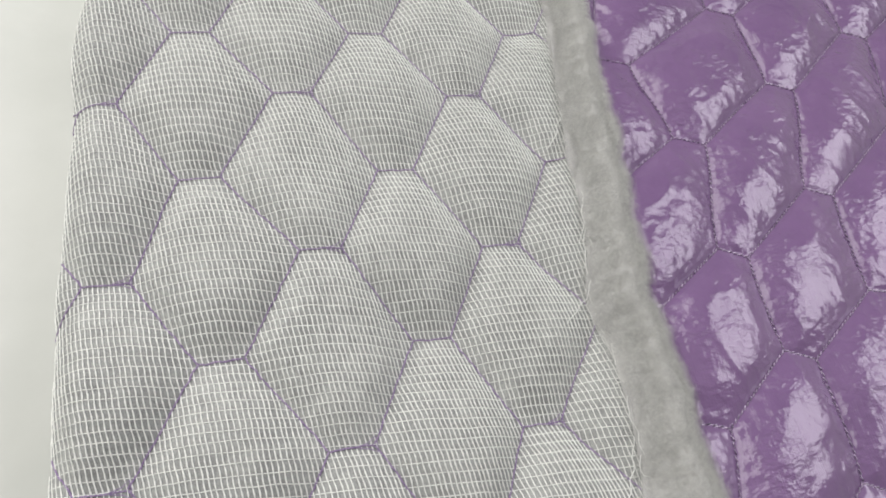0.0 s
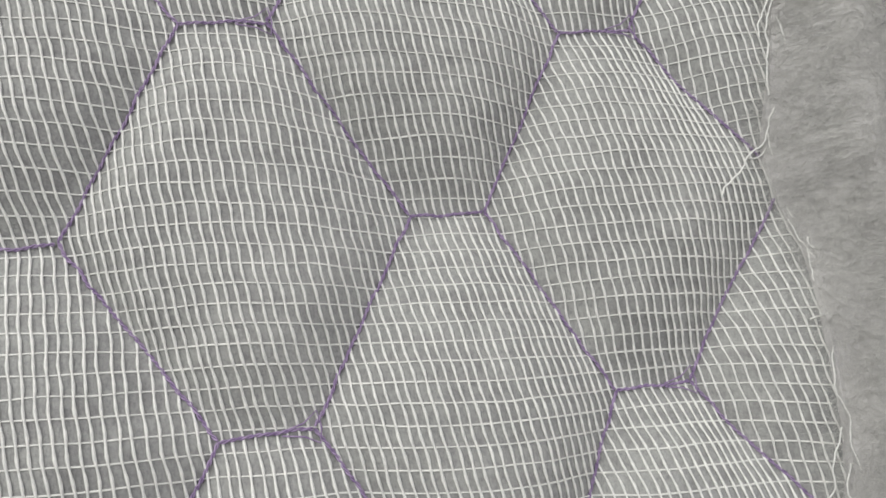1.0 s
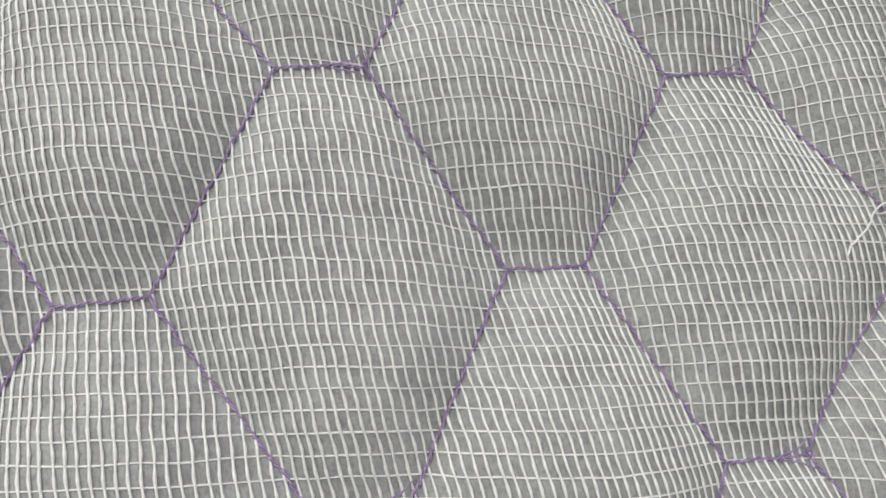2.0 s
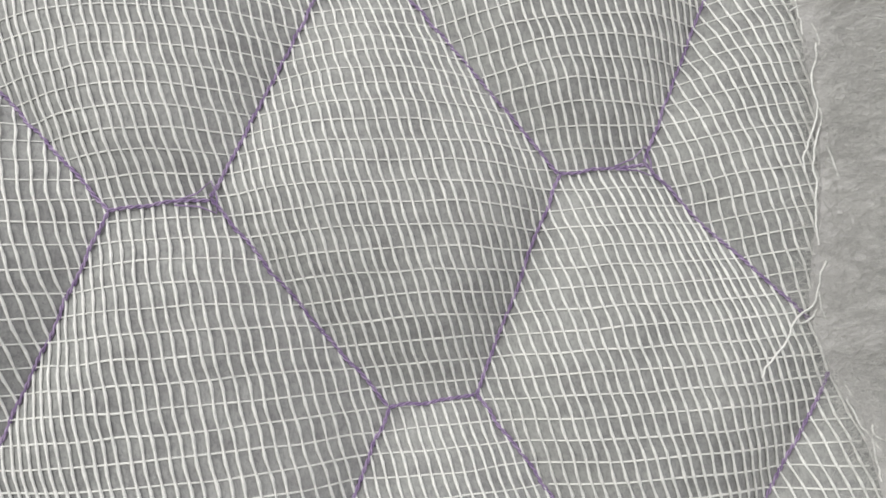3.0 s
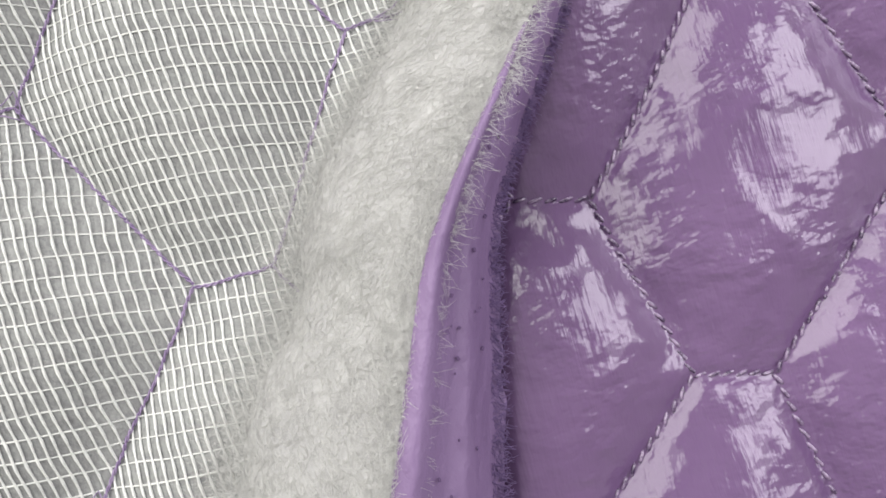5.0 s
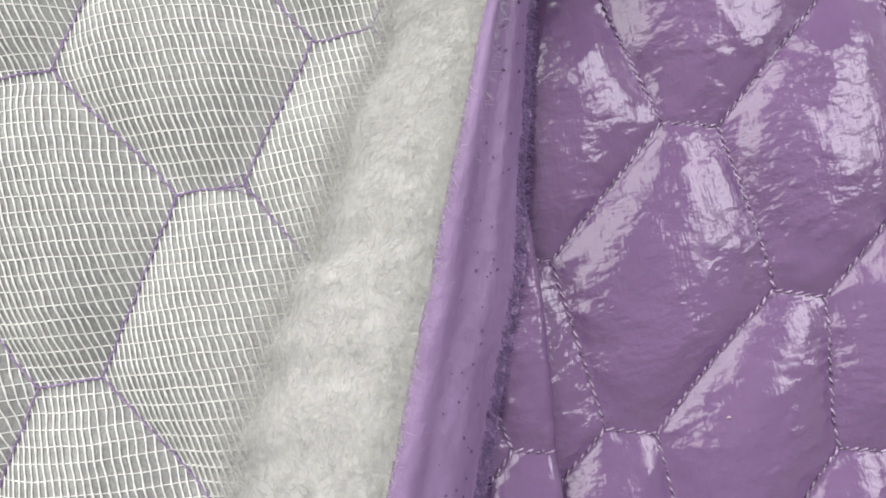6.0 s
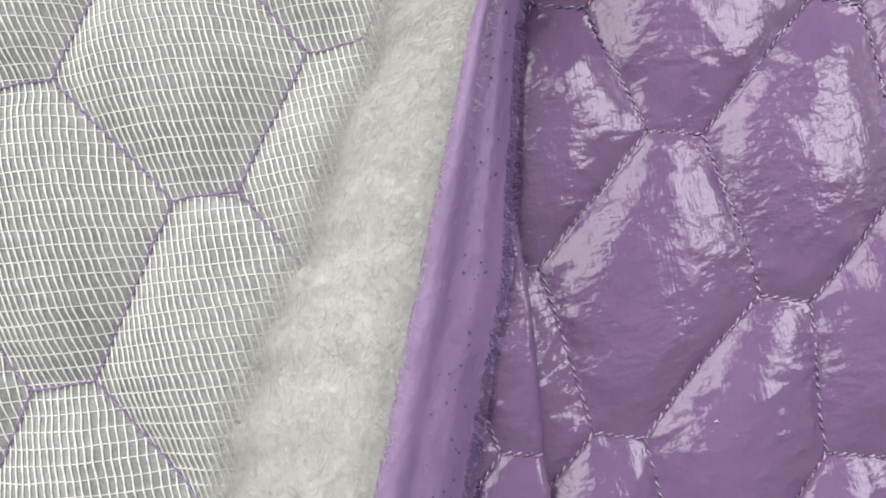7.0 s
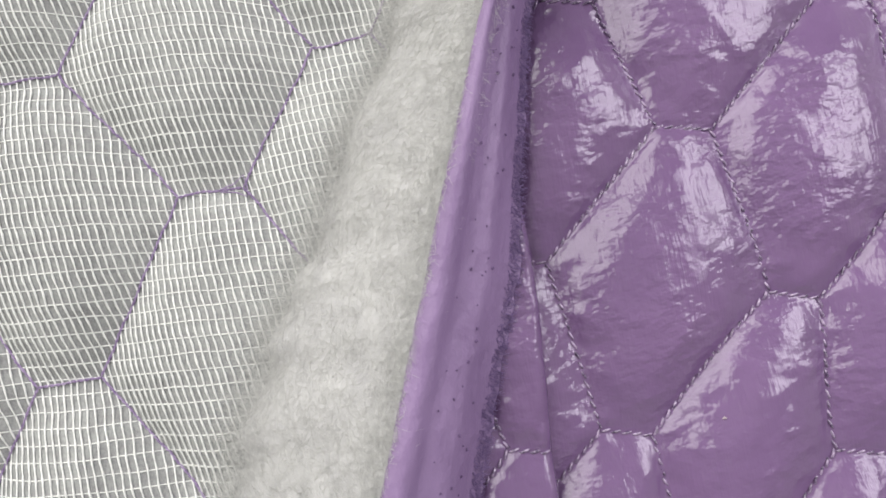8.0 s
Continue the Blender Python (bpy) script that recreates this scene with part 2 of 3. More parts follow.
def front_place(a, b):
    """Where on the table a lattice coordinate of the purple quilt lies."""
    p = P1[:, None] + U1[:, None] * a + V1[:, None] * b
    h = 1e-5
    for _ in range(16):
        fa, fb = front_lattice(p[0], p[1])
        ax, bx = front_lattice(p[0] + h, p[1])
        ay, by = front_lattice(p[0], p[1] + h)
        j11, j21, j12, j22 = (ax - fa) / h, (bx - fb) / h, (ay - fa) / h, (by - fb) / h
        det = j11 * j22 - j12 * j21
        ra, rb = a - fa, b - fb
        p = p + 0.85 * np.array([(j22 * ra - j12 * rb) / det, (-j21 * ra + j11 * rb) / det])
    return p


def z_front(x, y):
    x, y = np.broadcast_arrays(np.asarray(x, float), np.asarray(y, float))
    a, b = front_lattice(x, y)
    p, d = quilt_puff(a, b, 0.012)
    c = curl(y)
    z = 0.016 + (0.004 - 0.016) * c + 0.0062 * p - 0.0009 * np.exp(-(d / 0.0011) ** 2)
    near = np.exp(-d / 0.010) * np.tanh(d / 0.0012)
    z = z + (0.0004 + 0.0006 * c) * near * grain(x * 170 + y * 60, y * 110 - x * 50, 11) + 0.00035 * near * grain(x * 330, y * 300, 12)
    fold = 1 - np.abs(grain(x * 38 + y * 22, y * 30 - x * 16, 13))
    z = z + 0.0007 * np.tanh(d / 0.006) * fold ** 5 + 0.0004 * np.tanh(d / 0.006) * grain(x * 75, y * 75, 14)
    rid = 1 - np.abs(grain(x * 120 + y * 70, y * 190 - x * 60, 17))
    mask = smooth(grain(x * 30, y * 30, 18), -0.35, 0.5)
    z = z + np.tanh(d / 0.003) * (0.0001 * grain(x * 260 + y * 90, y * 330, 15) + 0.00028 * mask * rid ** 3)
    tuck = smooth(x, x_lip(y) + 0.003 * c - 0.002 * (1 - c), x_lip(y) - 0.014)
    return z - 0.013 * tuck


# ---------------------------------------------------------------- mesh helpers
def mesh_of(name, verts, faces, mat, shade=True):
    me = bpy.data.meshes.new(name)
    me.from_pydata(np.asarray(verts).tolist(), [], faces.tolist() if isinstance(faces, np.ndarray) else faces)
    me.materials.append(mat)
    if shade:
        me.polygons.foreach_set("use_smooth", [True] * len(me.polygons))
    me.update()
    return me


def part(name, me, parent, label="", kind=""):
    ob = new(name, me)
    ob.parent = parent
    return tagged(ob, label=label, kind=kind)


def thing(name, label, category, kind="", group=""):
    return tagged(new(name), label, category, group, kind)


def grid_faces(rows, cols):
    i = np.arange(rows - 1)[:, None] * cols + np.arange(cols - 1)[None, :]
    return np.stack([i, i + 1, i + cols + 1, i + cols], -1).reshape(-1, 4)


def sheet(name, x, y, z, depth, mat):
    """A sheet over a grid of places, closed below and round the rim by its thickness."""
    rows, cols = x.shape
    top = np.stack([x, y, z], -1).reshape(-1, 3)
    low = top - np.array([0, 0, depth])
    k = rows * cols
    f = grid_faces(rows, cols)
    rim = np.concatenate([np.arange(cols), np.arange(1, rows) * cols + cols - 1,
                          (rows - 1) * cols + np.arange(cols - 2, -1, -1), np.arange(rows - 2, 0, -1) * cols])
    nxt = np.roll(rim, -1)
    sides = np.stack([rim, rim + k, nxt + k, nxt], -1)
    return mesh_of(name, np.concatenate([top, low]), np.concatenate([f, f[:, ::-1] + k, sides]), mat)


class Strands:
    """Thin round strands gathered into one mesh."""

    def __init__(self, sides=4):
        self.v, self.f, self.k, self.sides = [], [], 0, sides

    def add(self, pts, radius):
        pts = np.asarray(pts, float)
        n, s = len(pts), self.sides
        if n < 2:
            return
        t = np.gradient(pts, axis=0)
        t /= np.linalg.norm(t, axis=1, keepdims=True) + 1e-12
        side = np.cross(t, (0.02, 0.03, 1.0))
        side /= np.linalg.norm(side, axis=1, keepdims=True) + 1e-12
        up = np.cross(side, t)
        ang = np.arange(s) * 2 * np.pi / s
        r = np.broadcast_to(radius, (n,))[:, None, None]
        ring = pts[:, None] + r * (np.cos(ang)[None, :, None] * side[:, None] + np.sin(ang)[None, :, None] * up[:, None])
        i = (np.arange(n - 1)[:, None] * s + np.arange(s)[None, :])
        j = (np.arange(n - 1)[:, None] * s + (np.arange(s)[None, :] + 1) % s)
        self.f.append(np.stack([i, j, j + s, i + s], -1).reshape(-1, 4) + self.k)
        self.v.append(ring.reshape(-1, 3))
        self.k += n * s

    def hairs(self, pts, radius):
        """Many strands of equal point count: pts is strands x points x 3."""
        m, n, _ = pts.shape
        s = self.sides
        t = np.gradient(pts, axis=1)
        t /= np.linalg.norm(t, axis=2, keepdims=True) + 1e-12
        side = np.cross(t, (0.05, 0.07, 1.0))
        side /= np.linalg.norm(side, axis=2, keepdims=True) + 1e-12
        up = np.cross(side, t)
        ang = np.arange(s) * 2 * np.pi / s
        taper = np.linspace(1, 0.35, n)[None, :, None, None] * radius
        ring = pts[:, :, None] + taper * (np.cos(ang)[None, None, :, None] * side[:, :, None] + np.sin(ang)[None, None, :, None] * up[:, :, None])
        base = np.arange(m)[:, None, None] * n * s + np.arange(n - 1)[None, :, None] * s
        i, j = base + np.arange(s), base + (np.arange(s) + 1) % s
        self.f.append(np.stack([i, j, j + s, i + s], -1).reshape(-1, 4) + self.k)
        self.v.append(ring.reshape(-1, 3))
        self.k += m * n * s

    def mesh(self, name, mat):
        return mesh_of(name, np.concatenate(self.v), np.concatenate(self.f), mat)


def box(name, lo, hi, mat):
    bm = bmesh.new()
    bmesh.ops.create_cube(bm, size=1)
    for v in bm.verts:
        for k in range(3):
            v.co[k] = lo[k] if v.co[k] < 0 else hi[k]
    bmesh.ops.bevel(bm, geom=bm.edges[:], offset=0.003, segments=2, affect="EDGES")
    me = bpy.data.meshes.new(name)
    bm.to_mesh(me)
    bm.free()
    me.materials.append(mat)
    return new(name, me)


# ---------------------------------------------------------------- the room
TOP = -0.026
table = thing("work_table", "plain white laminate work table under the fabrics", "table")
top = box("tabletop", (-0.55, -0.75, TOP - 0.03), (0.65, 0.5, TOP), TABLE)
top.parent = table
leg = box("leg", (-0.52, -0.72, -0.78), (-0.47, -0.67, TOP - 0.03), TABLE)
leg.parent = table
for dx, dy in ((1.09, 0), (0, 1.14), (1.09, 1.14)):
    ob = part("leg", leg.data, table)
    ob.location = (dx, dy, 0)
tagged(box("floor", (-1.6, -1.7, -0.84), (1.6, 1.6, -0.78), FLOOR), "plain grey floor below the table", "floor", kind="structure")
tagged(box("ceiling", (-1.6, -1.7, 1.6), (1.6, 1.6, 1.66), WALL), "plain white ceiling of the room", "ceiling", kind="structure")
for nm, lo, hi in (("wall_north", (-1.6, 1.6, -0.78), (1.6, 1.7, 1.6)), ("wall_south", (-1.6, -1.8, -0.78), (1.6, -1.7, 1.6)),
                   ("wall_east", (1.6, -1.7, -0.78), (1.7, 1.6, 1.6)), ("wall_west", (-1.7, -1.7, -0.78), (-1.6, 1.6, 1.6))):
    tagged(box(nm, lo, hi, WALL), "plain white painted wall of the room", "wall", kind="structure")

# ---------------------------------------------------------------- the purple quilt
Y0, Y1 = -0.44, 0.24
purple = thing("purple_quilted_fabric", "glossy purple quilted fabric with honeycomb stitching, lying face up", "fabric")
ys = np.linspace(Y0, Y1, 560)
ss = np.linspace(0, 1, 270)
gx = (x_fleece(ys) - 0.010)[:, None] * (1 - ss) + 0.44 * ss
gy = np.repeat(ys[:, None], len(ss), 1)
part("shell", sheet("shell", gx, gy, z_front(gx, gy), 0.004, VINYL), purple, "wrinkled glossy purple coated shell")


def seam_lines(a, b):
    """The three seam lines that leave a lattice node, as lattice coordinates."""
    e = SEG / (2 * HALF_W)
    return (((a - e, b + e), (a + e, b - e)), ((a + e, b - e), (a + 1 - e, b + e)), ((a - e, b + e), (a + e, b + 1 - e)))


def stitches(p, z_of, pitch, radius, lift):
    """Separate stitches along a line of places."""
    seg = np.concatenate([[0], np.cumsum(np.hypot(*np.diff(p, axis=1)))])
    out = Strands(5)
    n = max(1, int(round(seg[-1] / pitch)))
    d = (np.arange(n)[:, None] + np.array([0.04, 0.2, 0.5, 0.8, 0.96])) / n * seg[-1]
    x, y = np.interp(d, seg, p[0]), np.interp(d, seg, p[1])
    tx, ty = (x[:, -1] - x[:, 0])[:, None], (y[:, -1] - y[:, 0])[:, None]
    ln = np.hypot(tx, ty) + 1e-9
    off = np.array([-1, -0.7, 0, 0.7, 1]) * radius * (0.9 + 0.5 * rng.random((n, 1)))
    x, y = x - ty / ln * off, y + tx / ln * off
    z = z_of(x, y) + lift + radius * np.array([-0.7, 0.5, 0.9, 0.5, -0.7])
    for k in range(n):
        out.add(np.stack([x[k], y[k], z[k]], 1), radius * np.array([0.35, 0.9, 1, 0.9, 0.35]))
    return out


def inside(p, ok):
    """The longest run of a line for which ok holds."""
    idx = np.nonzero(ok)[0]
    return p[:, idx[0]:idx[-1] + 1] if len(idx) > 3 else None


ends = np.array([line for a in range(-8, 14) for b in range(-12, 12) for line in seam_lines(a, b)])
middle = P1[:, None] + np.outer(U1, ends[:, :, 0].mean(1)) + np.outer(V1, ends[:, :, 1].mean(1))
ends = ends[(middle[0] > -0.25) & (middle[0] < 0.65) & (middle[1] > -0.7) & (middle[1] < 0.4)]
t = np.linspace(0, 1, 30)
la = ends[:, 0, 0][:, None] * (1 - t) + ends[:, 1, 0][:, None] * t
lb = ends[:, 0, 1][:, None] * (1 - t) + ends[:, 1, 1][:, None] * t
lines = front_place(la.ravel(), lb.ravel()).reshape(2, len(ends), len(t))
for k in range(len(ends)):
    p = lines[:, k]
    ok = (p[1] > Y0 + 0.01) & (p[1] < Y1 - 0.01) & (p[0] > x_fleece(p[1]) - 0.004) & (p[0] < 0.43)
    p = inside(p, ok)
    if p is not None:
        part("seam", stitches(p, z_front, 0.0027, 0.00037, 0.0003).mesh("seam", SEAM_FRONT), purple)

# ---------------------------------------------------------------- the white quilt
white = thing("white_quilted_fabric", "reverse of quilted fabric, white gauze over grey batting", "fabric")
ys = np.linspace(Y0, Y1, 420)
ss = np.linspace(0, 1, 170)
gx = x_left(ys)[:, None] * (1 - ss) + (x_gauze(ys) + 0.003)[:, None] * ss
gy = np.repeat(ys[:, None], len(ss), 1)
part("batting", sheet("batting", gx, gy, z_back(gx, gy), 0.003, BATTING), white, "thin grey nonwoven batting")

# the open gauze: paired warp threads that shift sideways at each finer weft thread
WEFT, LEAN = 0.00395, 0.125


def weft_place(x, y0):
    return y0 - 0.105 * x + 0.0016 * grain(x * 22, y0 * 25, 31)


warp = Strands(4)
for i, x0 in enumerate(np.arange(-0.19, 0.2, 0.00193)):
    y = np.arange(Y0, Y1, WEFT / 4)
    cross = (y - weft_place(x0 - LEAN * y, 0.0)) / WEFT
    x = x0 - LEAN * y + 0.0002 * grain(i * 1.9, 0.4, 25) + 0.0012 * grain(x0 * 25, y * 18, 21) + 0.00014 * grain(i * 3.7, y * 160, 22)
    x = x + 0.00023 * (2 * np.abs((cross / 2) % 1 - 0.5) - 0.5)
    lim = x_gauze(y) + 0.004 * curl(y) + 0.0012 * grain(y * 120, 0.5, 23)
    ok = (x > x_left(y) + 0.0008) & (x < lim)
    cut = np.nonzero(np.diff(ok.astype(int)))[0] + 1
    for run in np.split(np.arange(len(y)), cut):
        if len(run) > 2 and ok[run[0]]:
            z = z_back(x[run], y[run]) + 0.00036
            warp.add(np.stack([x[run], y[run], z], 1), 0.00028 + 0.00006 * np.cos(cross[run] * 2 * np.pi) + 0.00004 * grain(i * 5.1, y[run] * 320, 24))
part("gauze_warp", warp.mesh("gauze_warp", GAUZE), white, "open white gauze threads", "stuff")

weft = Strands(4)
for i, y0 in enumerate(np.arange(Y0 - 0.02, Y1 + 0.02, WEFT)):
    x = np.arange(-0.15, 0.15, 0.0019)
    y = weft_place(x, y0) + 0.00025 * grain(x * 150, i * 2.3, 32)
    lim = x_gauze(y) + 0.005 * curl(y) + 0.0022 * grain(i * 1.7, 0.3, 33)
    ok = (x > x_left(y) + 0.0006) & (x < lim) & (y > Y0) & (y < Y1)
    idx = np.nonzero(ok)[0]
    if len(idx) > 3:
        x, y = x[idx[0]:idx[-1] + 1], y[idx[0]:idx[-1] + 1]
        weft.add(np.stack([x, y, z_back(x, y) + 0.00012], 1), 0.00019 + 0.00006 * grain(x * 300, i * 4.1, 34))
part("gauze_weft", weft.mesh("gauze_weft", GAUZE), white, "open white gauze threads", "stuff")

for a in range(-9, 12):
    for b in range(-9, 14):
        for (a0, b0), (a1, b1) in seam_lines(a, b):
            t = np.linspace(0, 1, 60)
            p = U[:, None] * (a0 + (a1 - a0) * t) + V[:, None] * (b0 + (b1 - b0) * t)
            p = p + back_stray(*p)[:2]
            ok = (p[1] > Y0 + 0.004) & (p[1] < Y1 - 0.004) & (p[0] < x_gauze(p[1]) - 0.001 + 0.004 * curl(p[1])) & (p[0] > x_left(p[1]) + 0.001)
            p = inside(p, ok)
            if p is None:
                continue
            ln = np.concatenate([[0], np.cumsum(np.hypot(*np.diff(p, axis=1)))])
            d = np.arange(0, ln[-1], 0.00045)
            x, y = np.interp(d, ln, p[0]), np.interp(d, ln, p[1])
            tx, ty = (p[:, -1] - p[:, 0]) / (ln[-1] + 1e-9)
            st = Strands(4)
            for ph in (0, np.pi):
                w = 0.00022 * np.sin(d / 0.0031 * 2 * np.pi + ph) + 0.0003 * grain(d * 300, a * 7.3 + b * 3.1, 41)
                z = z_back(x, y) + 0.0007 + 0.0002 * np.cos(d / 0.0031 * 2 * np.pi + ph)
                st.add(np.stack([x - ty * w, y + tx * w, z], 1), 0.00019)
            if (a + b) % 2 == 0 and abs(b0 + b1 - 2 * b) < 0.1 and abs(a0 + a1 - 2 * a) < 0.1 and len(d) > 20:
                loop = np.array([(-0.006, 0.0003), (-0.002, 0.0012), (0.0006, 0.0032), (0.0012, 0.0), (0.0008, -0.0028), (-0.002, -0.0012), (-0.006, -0.0004)])
                lx, ly = p[0, -1] + loop[:, 0], p[1, -1] + loop[:, 1]
                st.add(np.stack([lx, ly, z_back(lx, ly) + 0.0009], 1), 0.00017)
            part("seam", st.mesh("seam", SEAM_BACK), white, "twisted violet stitching")

# loose gauze ends along the cut edge
fray = Strands(4)
for k in range(34):
    y0 = -0.12 + 0.33 * rng.random()
    along = rng.random() < 0.45
    n = 26 if along else 8
    ang = -1.57 if along else -1.2 + 0.9 * rng.normal()
    turn = 0.0 if along else 0.2 * rng.normal()
    step = 0.001 if along else 0.0003 + 0.0006 * rng.random()
    pts = [(float(x_gauze(y0)) + 0.0012 * rng.normal(), y0)]
    for q in range(n):
        ang += turn + (0.22 * rng.normal() - 0.12 * (ang + 1.57) if along else 0.12 * rng.normal())
        pts.append((pts[-1][0] + step * math.cos(ang), pts[-1][1] + step * math.sin(ang)))
    pts = np.array(pts)
    if along:
        pts[:, 0] += x_gauze(pts[:, 1]) - x_gauze(y0)
    over = np.maximum(pts[:, 0] - x_gauze(pts[:, 1]), 0)
    z = z_back(np.minimum(pts[:, 0], x_gauze(pts[:, 1])), pts[:, 1]) + 0.0012 + 0.0006 * rng.random() + 0.35 * over
    fray.add(np.column_stack([pts, z]), 0.00021)
part("loose_thread", fray.mesh("loose_thread", GAUZE), white, "frayed white gauze ends", "stuff")


# fluffy batting laid bare along the edge
def fleece_rims(y):
    c = curl(y)
    xl = x_gauze(y) + (0.002 + 0.0025 * grain(y * 140, 2.2, 51)) * c - 0.001
    xr = x_fleece(y) + (-0.0028 + 0.003 * grain(y * 70, 1.1, 52) + 0.0018 * grain(y * 230, 1.7, 55)) * (1 - c)
    return xl, xr


def fleece_place(s, y):
    c = curl(y)
    xl, xr = fleece_rims(y)
    x = xl + (xr - xl) * s
    lo = np.maximum(z_back(xl, y), 0.0025) + 0.0008
    hi = 0.0235 + (0.029 - 0.0235) * c
    flat = smooth(s, -0.1, 1.15) * 0.9 + 0.1 * np.sin(s * np.pi * 0.6)
    over = smooth(s, -0.25, 1.1)
    z = lo + (hi - lo) * (flat * (1 - c) + over * c) 
    z = z + ((0.0006 - 0.0004 * c) * grain(x * 80, y * 80, 53) + 0.0002 * grain(x * 300, y * 260, 54)) * np.sin(np.pi * np.clip(s, 0, 1)) ** 0.5
    z = z + (0.0205 - z) * smooth(s, 0.45, 1.0) * (1 - c)
    z = np.where(c < 0.5, np.maximum(z, z_front(x, y) + 0.0006), z)
    return x, z


ss = np.linspace(0, 1, 60)
ys = np.linspace(Y0, Y1, 520)
gy = np.repeat(ys[:, None], len(ss), 1)
gx, gz = fleece_place(np.repeat(ss[None], len(ys), 0), gy)
part("fleece", sheet("fleece", gx, gy, gz, 0.006, FLEECE), white, "fluffy off-white batting torn open along the edge")

fuzz = Strands(3)
count = 84000
hy = Y0 + (Y1 - Y0) * rng.random(count)
pick = rng.random(count)
hs = np.where(pick < 0.2, 0.08 * rng.random(count), np.where(pick < 0.48, 1 - 0.16 * rng.random(count), rng.random(count)))
cy = curl(hy)
hx = fleece_place(hs, hy)[0]
hs = np.where((pick < 0.2) & (cy < 0.3), 0.1 + 0.9 * rng.random(count), hs)
hx = fleece_place(hs, hy)[0]
left, right = (pick < 0.2) & (cy >= 0.3), (hs > 0.86) & (cy < 0.5)
ang = np.where(left, np.pi + 1.0 * rng.normal(size=count), np.where(right, 1.3 * rng.normal(size=count), 3.0 * grain(hx * 110, hy * 110, 56) + 1.8 * rng.normal(size=count)))
length = np.where(right, 0.75, 0.85) * (0.005 + 0.007 * rng.random(count)) * np.where(left, 0.8 + 0.6 * cy, 1.0) * np.where((hs > 0.9) & (cy > 0.5), 0.6, 1.0)
bend = np.where(right, 4.0, 2.4) * rng.normal(size=count)
arch = 0.0002 + 0.0011 * rng.random(count) ** 2
tip = np.where(rng.random(count) < 0.3, 0.0012, 0.0002) * rng.random(count)
pts = np.zeros((count, 4, 3))
px, py = hx.copy(), hy.copy()
for j in range(4):
    k = j / 3
    if j:
        px = px + length / 3 * np.cos(ang + bend * (k - 0.5))
        py = py + length / 3 * np.sin(ang + bend * (k - 0.5))
    xl, xr = fleece_rims(py)
    sj = (px - xl) / (xr - xl)
    z = fleece_place(np.clip(sj, 0, 1), py)[1]
    z = np.where(sj < 0, np.maximum(z - 0.4 * np.maximum(xl - px, 0), z_back(px, py) + 0.0008), z)
    z = np.where((sj > 1) & (cy < 0.5), np.maximum(z - 0.2 * (px - xr), z_front(px, py) + 0.0004), z)
    pts[:, j] = np.stack([px, py, z - 0.0002 + arch * math.sin(math.pi * k) + tip * k], 1)
fuzz.hairs(pts[right], 0.000045)
fuzz.hairs(pts[~right], 0.000042)
part("fibre", fuzz.mesh("fibre", FIBRE), white, "fine white fibres", "stuff")

# raw edge of the shell, turned up beside the batting
ys = np.linspace(Y0, -0.135, 300)
ss = np.linspace(0, 1, 40)
gy = np.repeat(ys[:, None], len(ss), 1)
fade = smooth(ys, -0.135, -0.19)[:, None]


def lip_z(s, y):
    c = curl(y)
    top = 0.0285 + 0.0018 * np.sin(np.clip(s / 0.34, 0, 1) * np.pi) - 0.005 * smooth(s, 0.2, 0.75) - 0.0085 * smooth(s, 0.6, 1.0)
    groove = -0.0008 * np.exp(-((s - 0.42 - 0.06 * grain(y * 25, 0.2, 61)) / 0.1) ** 2)
    return (top + groove) * c + 0.012 * (1 - c) + 0.0002 * grain(s * 5, y * 90, 62) + 0.00015 * grain(s * 16, y * 320, 63)


sg = np.repeat(ss[None], len(ys), 0)
xl, xr = x_fleece(gy) - 0.0015, x_lip(gy) + 0.0008 * grain(gy * 260, 0.7, 64) * sg ** 8
gx = xl + (xr - xl) * sg
part("shell_edge", sheet("shell_edge", gx, gy, lip_z(sg, gy), 0.0012, LIP), white, "matte purple shell edge with needle holes")

tuft = Strands(3)
count = 3600
hy = Y0 + (-0.15 - Y0) * rng.random(count)
hs = 1 - 0.14 * rng.random(count)
hx = x_fleece(hy) - 0.0015 + (x_lip(hy) - x_fleece(hy) + 0.0015) * hs
pts = np.zeros((count, 4, 3))
pts[:, 0] = np.stack([hx, hy, lip_z(hs, hy)], 1)
ang = -0.5 + 0.7 * rng.normal(size=count)
for j in range(1, 4):
    ang = ang + 0.35 * rng.normal(size=count)
    st = 0.0004 + 0.0005 * rng.random(count)
    pts[:, j] = pts[:, j - 1] + np.stack([st * np.cos(ang), st * np.sin(ang), st * (0.5 - 0.4 * j)], 1)
tuft.hairs(pts, 0.0001)
part("frayed_edge", tuft.mesh("frayed_edge", LIP_FRAY), white, "frayed dark violet fibres", "stuff")

# needle holes as small dark beads, the shade inside them put into the colour
holes = Strands(6)
for _ in range(80):
    y = Y0 + (-0.19 - Y0) * rng.random()
    s = 0.3 + 0.45 * rng.random()
    x = float(x_fleece(y) + (x_lip(y) - x_fleece(y)) * s)
    z = float(lip_z(np.array(s), np.array(y)))
    r = 0.00012 + 0.00016 * rng.random()
    g = 1.2 + 0.5 * rng.normal()
    d = np.array([math.cos(g), math.sin(g), 0]) * r * 1.3
    holes.add(np.array([[x, y, z], [x, y, z]]) + np.array([-d, d]) + np.array([0, 0, -0.0001]), r)
part("needle_hole", holes.mesh("needle_hole", HOLE), white, "dark needle holes", "stuff")

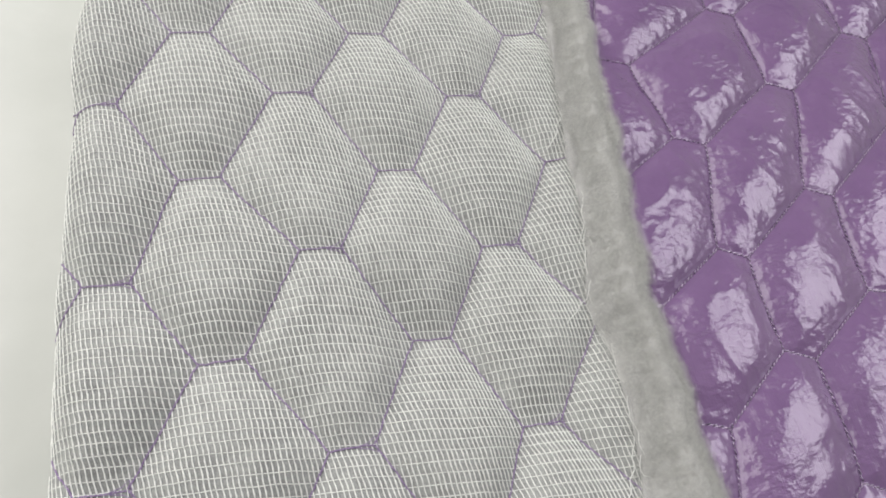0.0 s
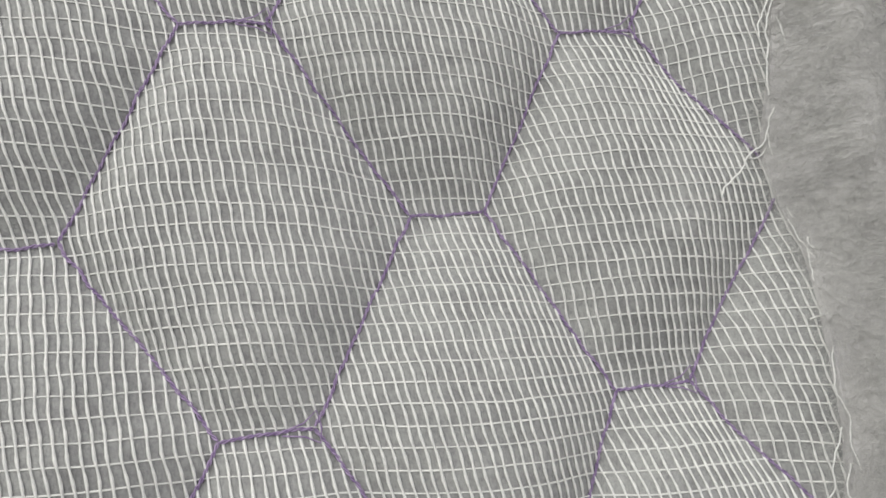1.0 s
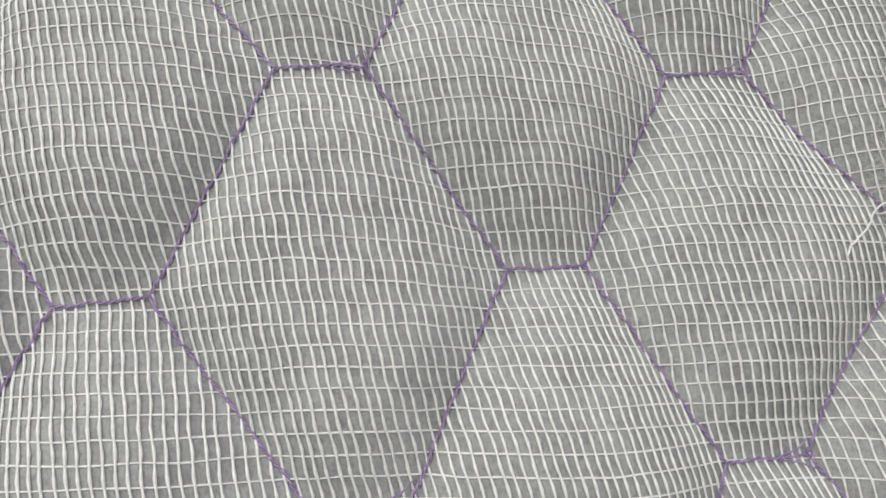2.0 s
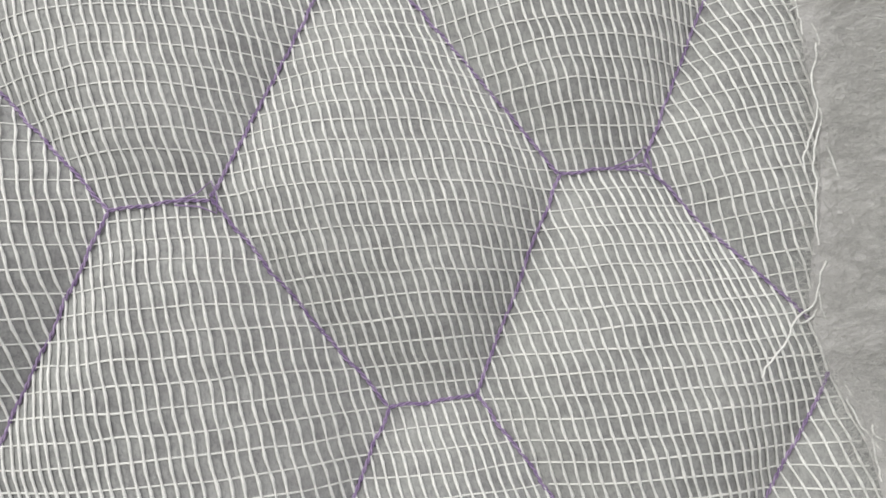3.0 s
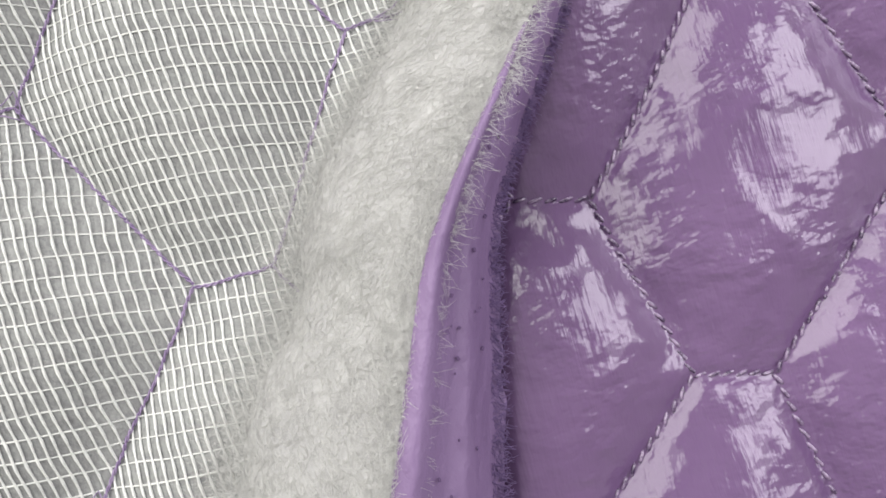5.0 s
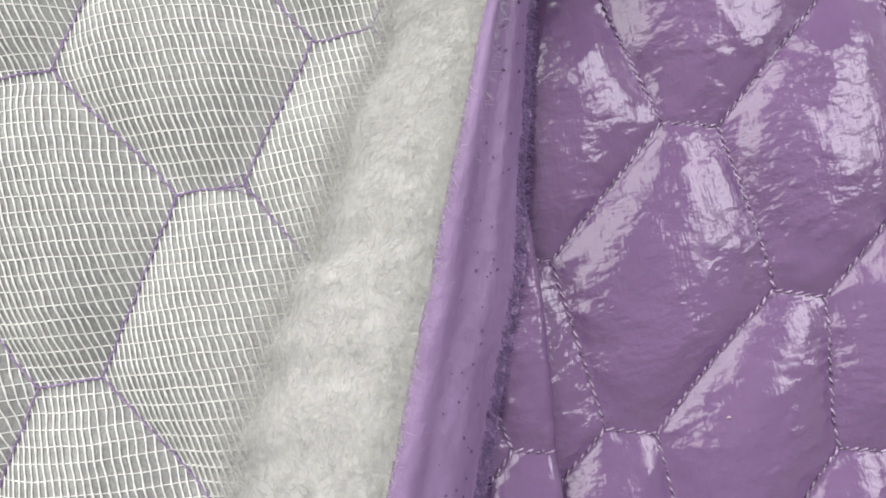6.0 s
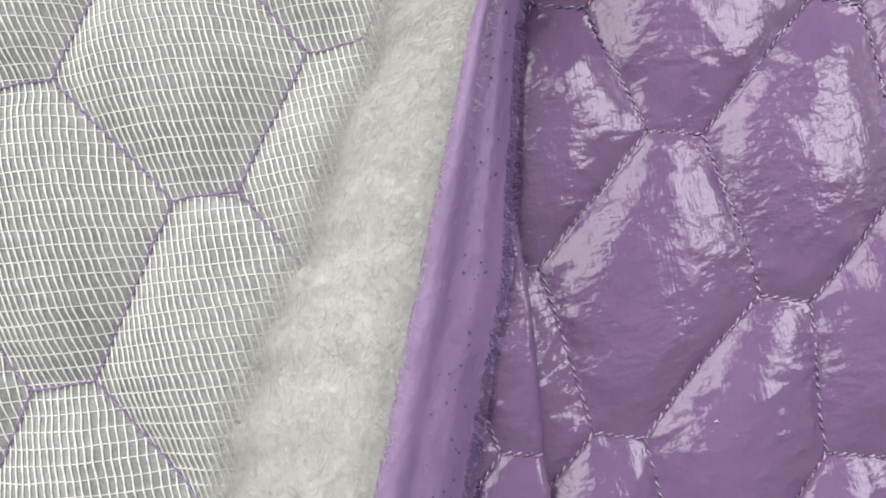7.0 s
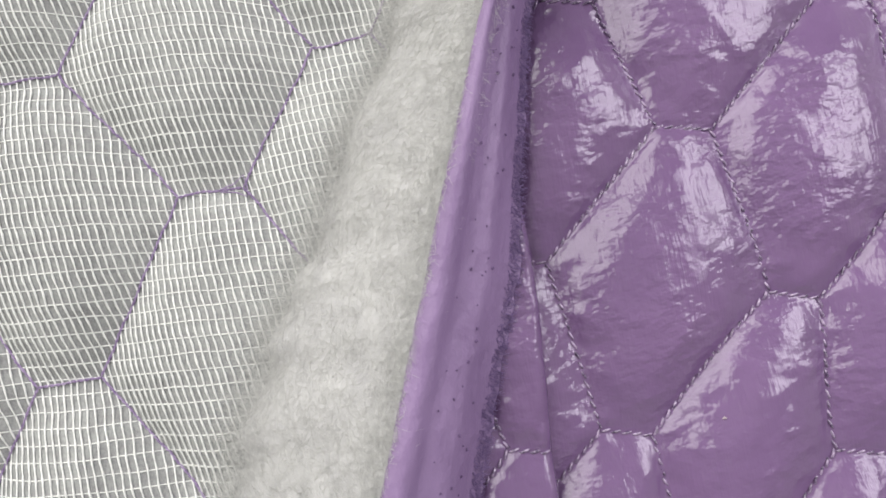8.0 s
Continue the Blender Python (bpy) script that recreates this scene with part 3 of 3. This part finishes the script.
# ---------------------------------------------------------------- purple fold lying beside the turned-up edge
FOLD_EDGE = [(-0.45, 0.070), (-0.325, 0.0778), (-0.304, 0.080), (-0.283, 0.0818), (-0.2685, 0.082), (-0.255, 0.082)]
fold = thing("purple_fabric_fold", "narrow fold of glossy purple fabric beside the raw edge", "fabric")
ys = np.linspace(Y0, -0.262, 190)
ss = np.linspace(0, 1, 40)
gy = np.repeat(ys[:, None], len(ss), 1)
sg = np.repeat(ss[None], len(ys), 0)
NODE_A, NODE_B = np.array([0.0670, -0.3228]), np.array([0.0773, -0.3253])
FOLD_SEAMS = ((NODE_A, NODE_B), (NODE_A, NODE_A + np.array([-0.003, 0.012])), (NODE_A, NODE_A + np.array([-0.0114, -0.0110])))


def near_line(x, y, p, q):
    d = q - p
    t = np.clip(((x - p[0]) * d[0] + (y - p[1]) * d[1]) / (d @ d), 0, 1)
    return np.hypot(x - p[0] - t * d[0], y - p[1] - t * d[1])


def fold_z(x, y):
    r = lerp_table(y, FOLD_EDGE)
    d = np.minimum.reduce([near_line(x, y, p, q) for p, q in FOLD_SEAMS])
    round_off = np.clip(1 - (r - x) / 0.003, 0, 1)
    z = 0.0115 + 0.003 * np.tanh(d / 0.006) - 0.003 * round_off ** 3
    return z + 0.0006 * grain(x * 130, y * 60, 71) + 0.0005 * grain(x * 260, y * 240, 72)


gx = (lerp_table(gy, LIP_EDGE) - 0.012) * (1 - sg) + lerp_table(gy, FOLD_EDGE) * sg
gx = np.minimum(gx, lerp_table(gy, FOLD_EDGE))
part("shell", sheet("shell", gx, gy, fold_z(gx, gy), 0.0015, VINYL), fold)
for p, q in FOLD_SEAMS:
    t = np.linspace(0, 1, 20)
    line = p[:, None] + (q - p)[:, None] * t
    part("seam", stitches(line, fold_z, 0.0026, 0.0004, 0.0002).mesh("seam", SEAM_FRONT), fold)

# a speck of lint on the purple cloth
lint = Strands(6)
lx, ly = 0.1223, -0.3258
lz = float(z_front(np.array(lx), np.array(ly)))
lint.add(np.array([[lx - 0.0004, ly, lz], [lx, ly + 0.0003, lz + 0.0006], [lx + 0.0005, ly, lz + 0.0003]]), np.array([0.0002, 0.00035, 0.00015]))
tagged(new("lint_speck", lint.mesh("lint_speck", SPECK)), "tiny pale speck of lint on the purple fabric", "lint")
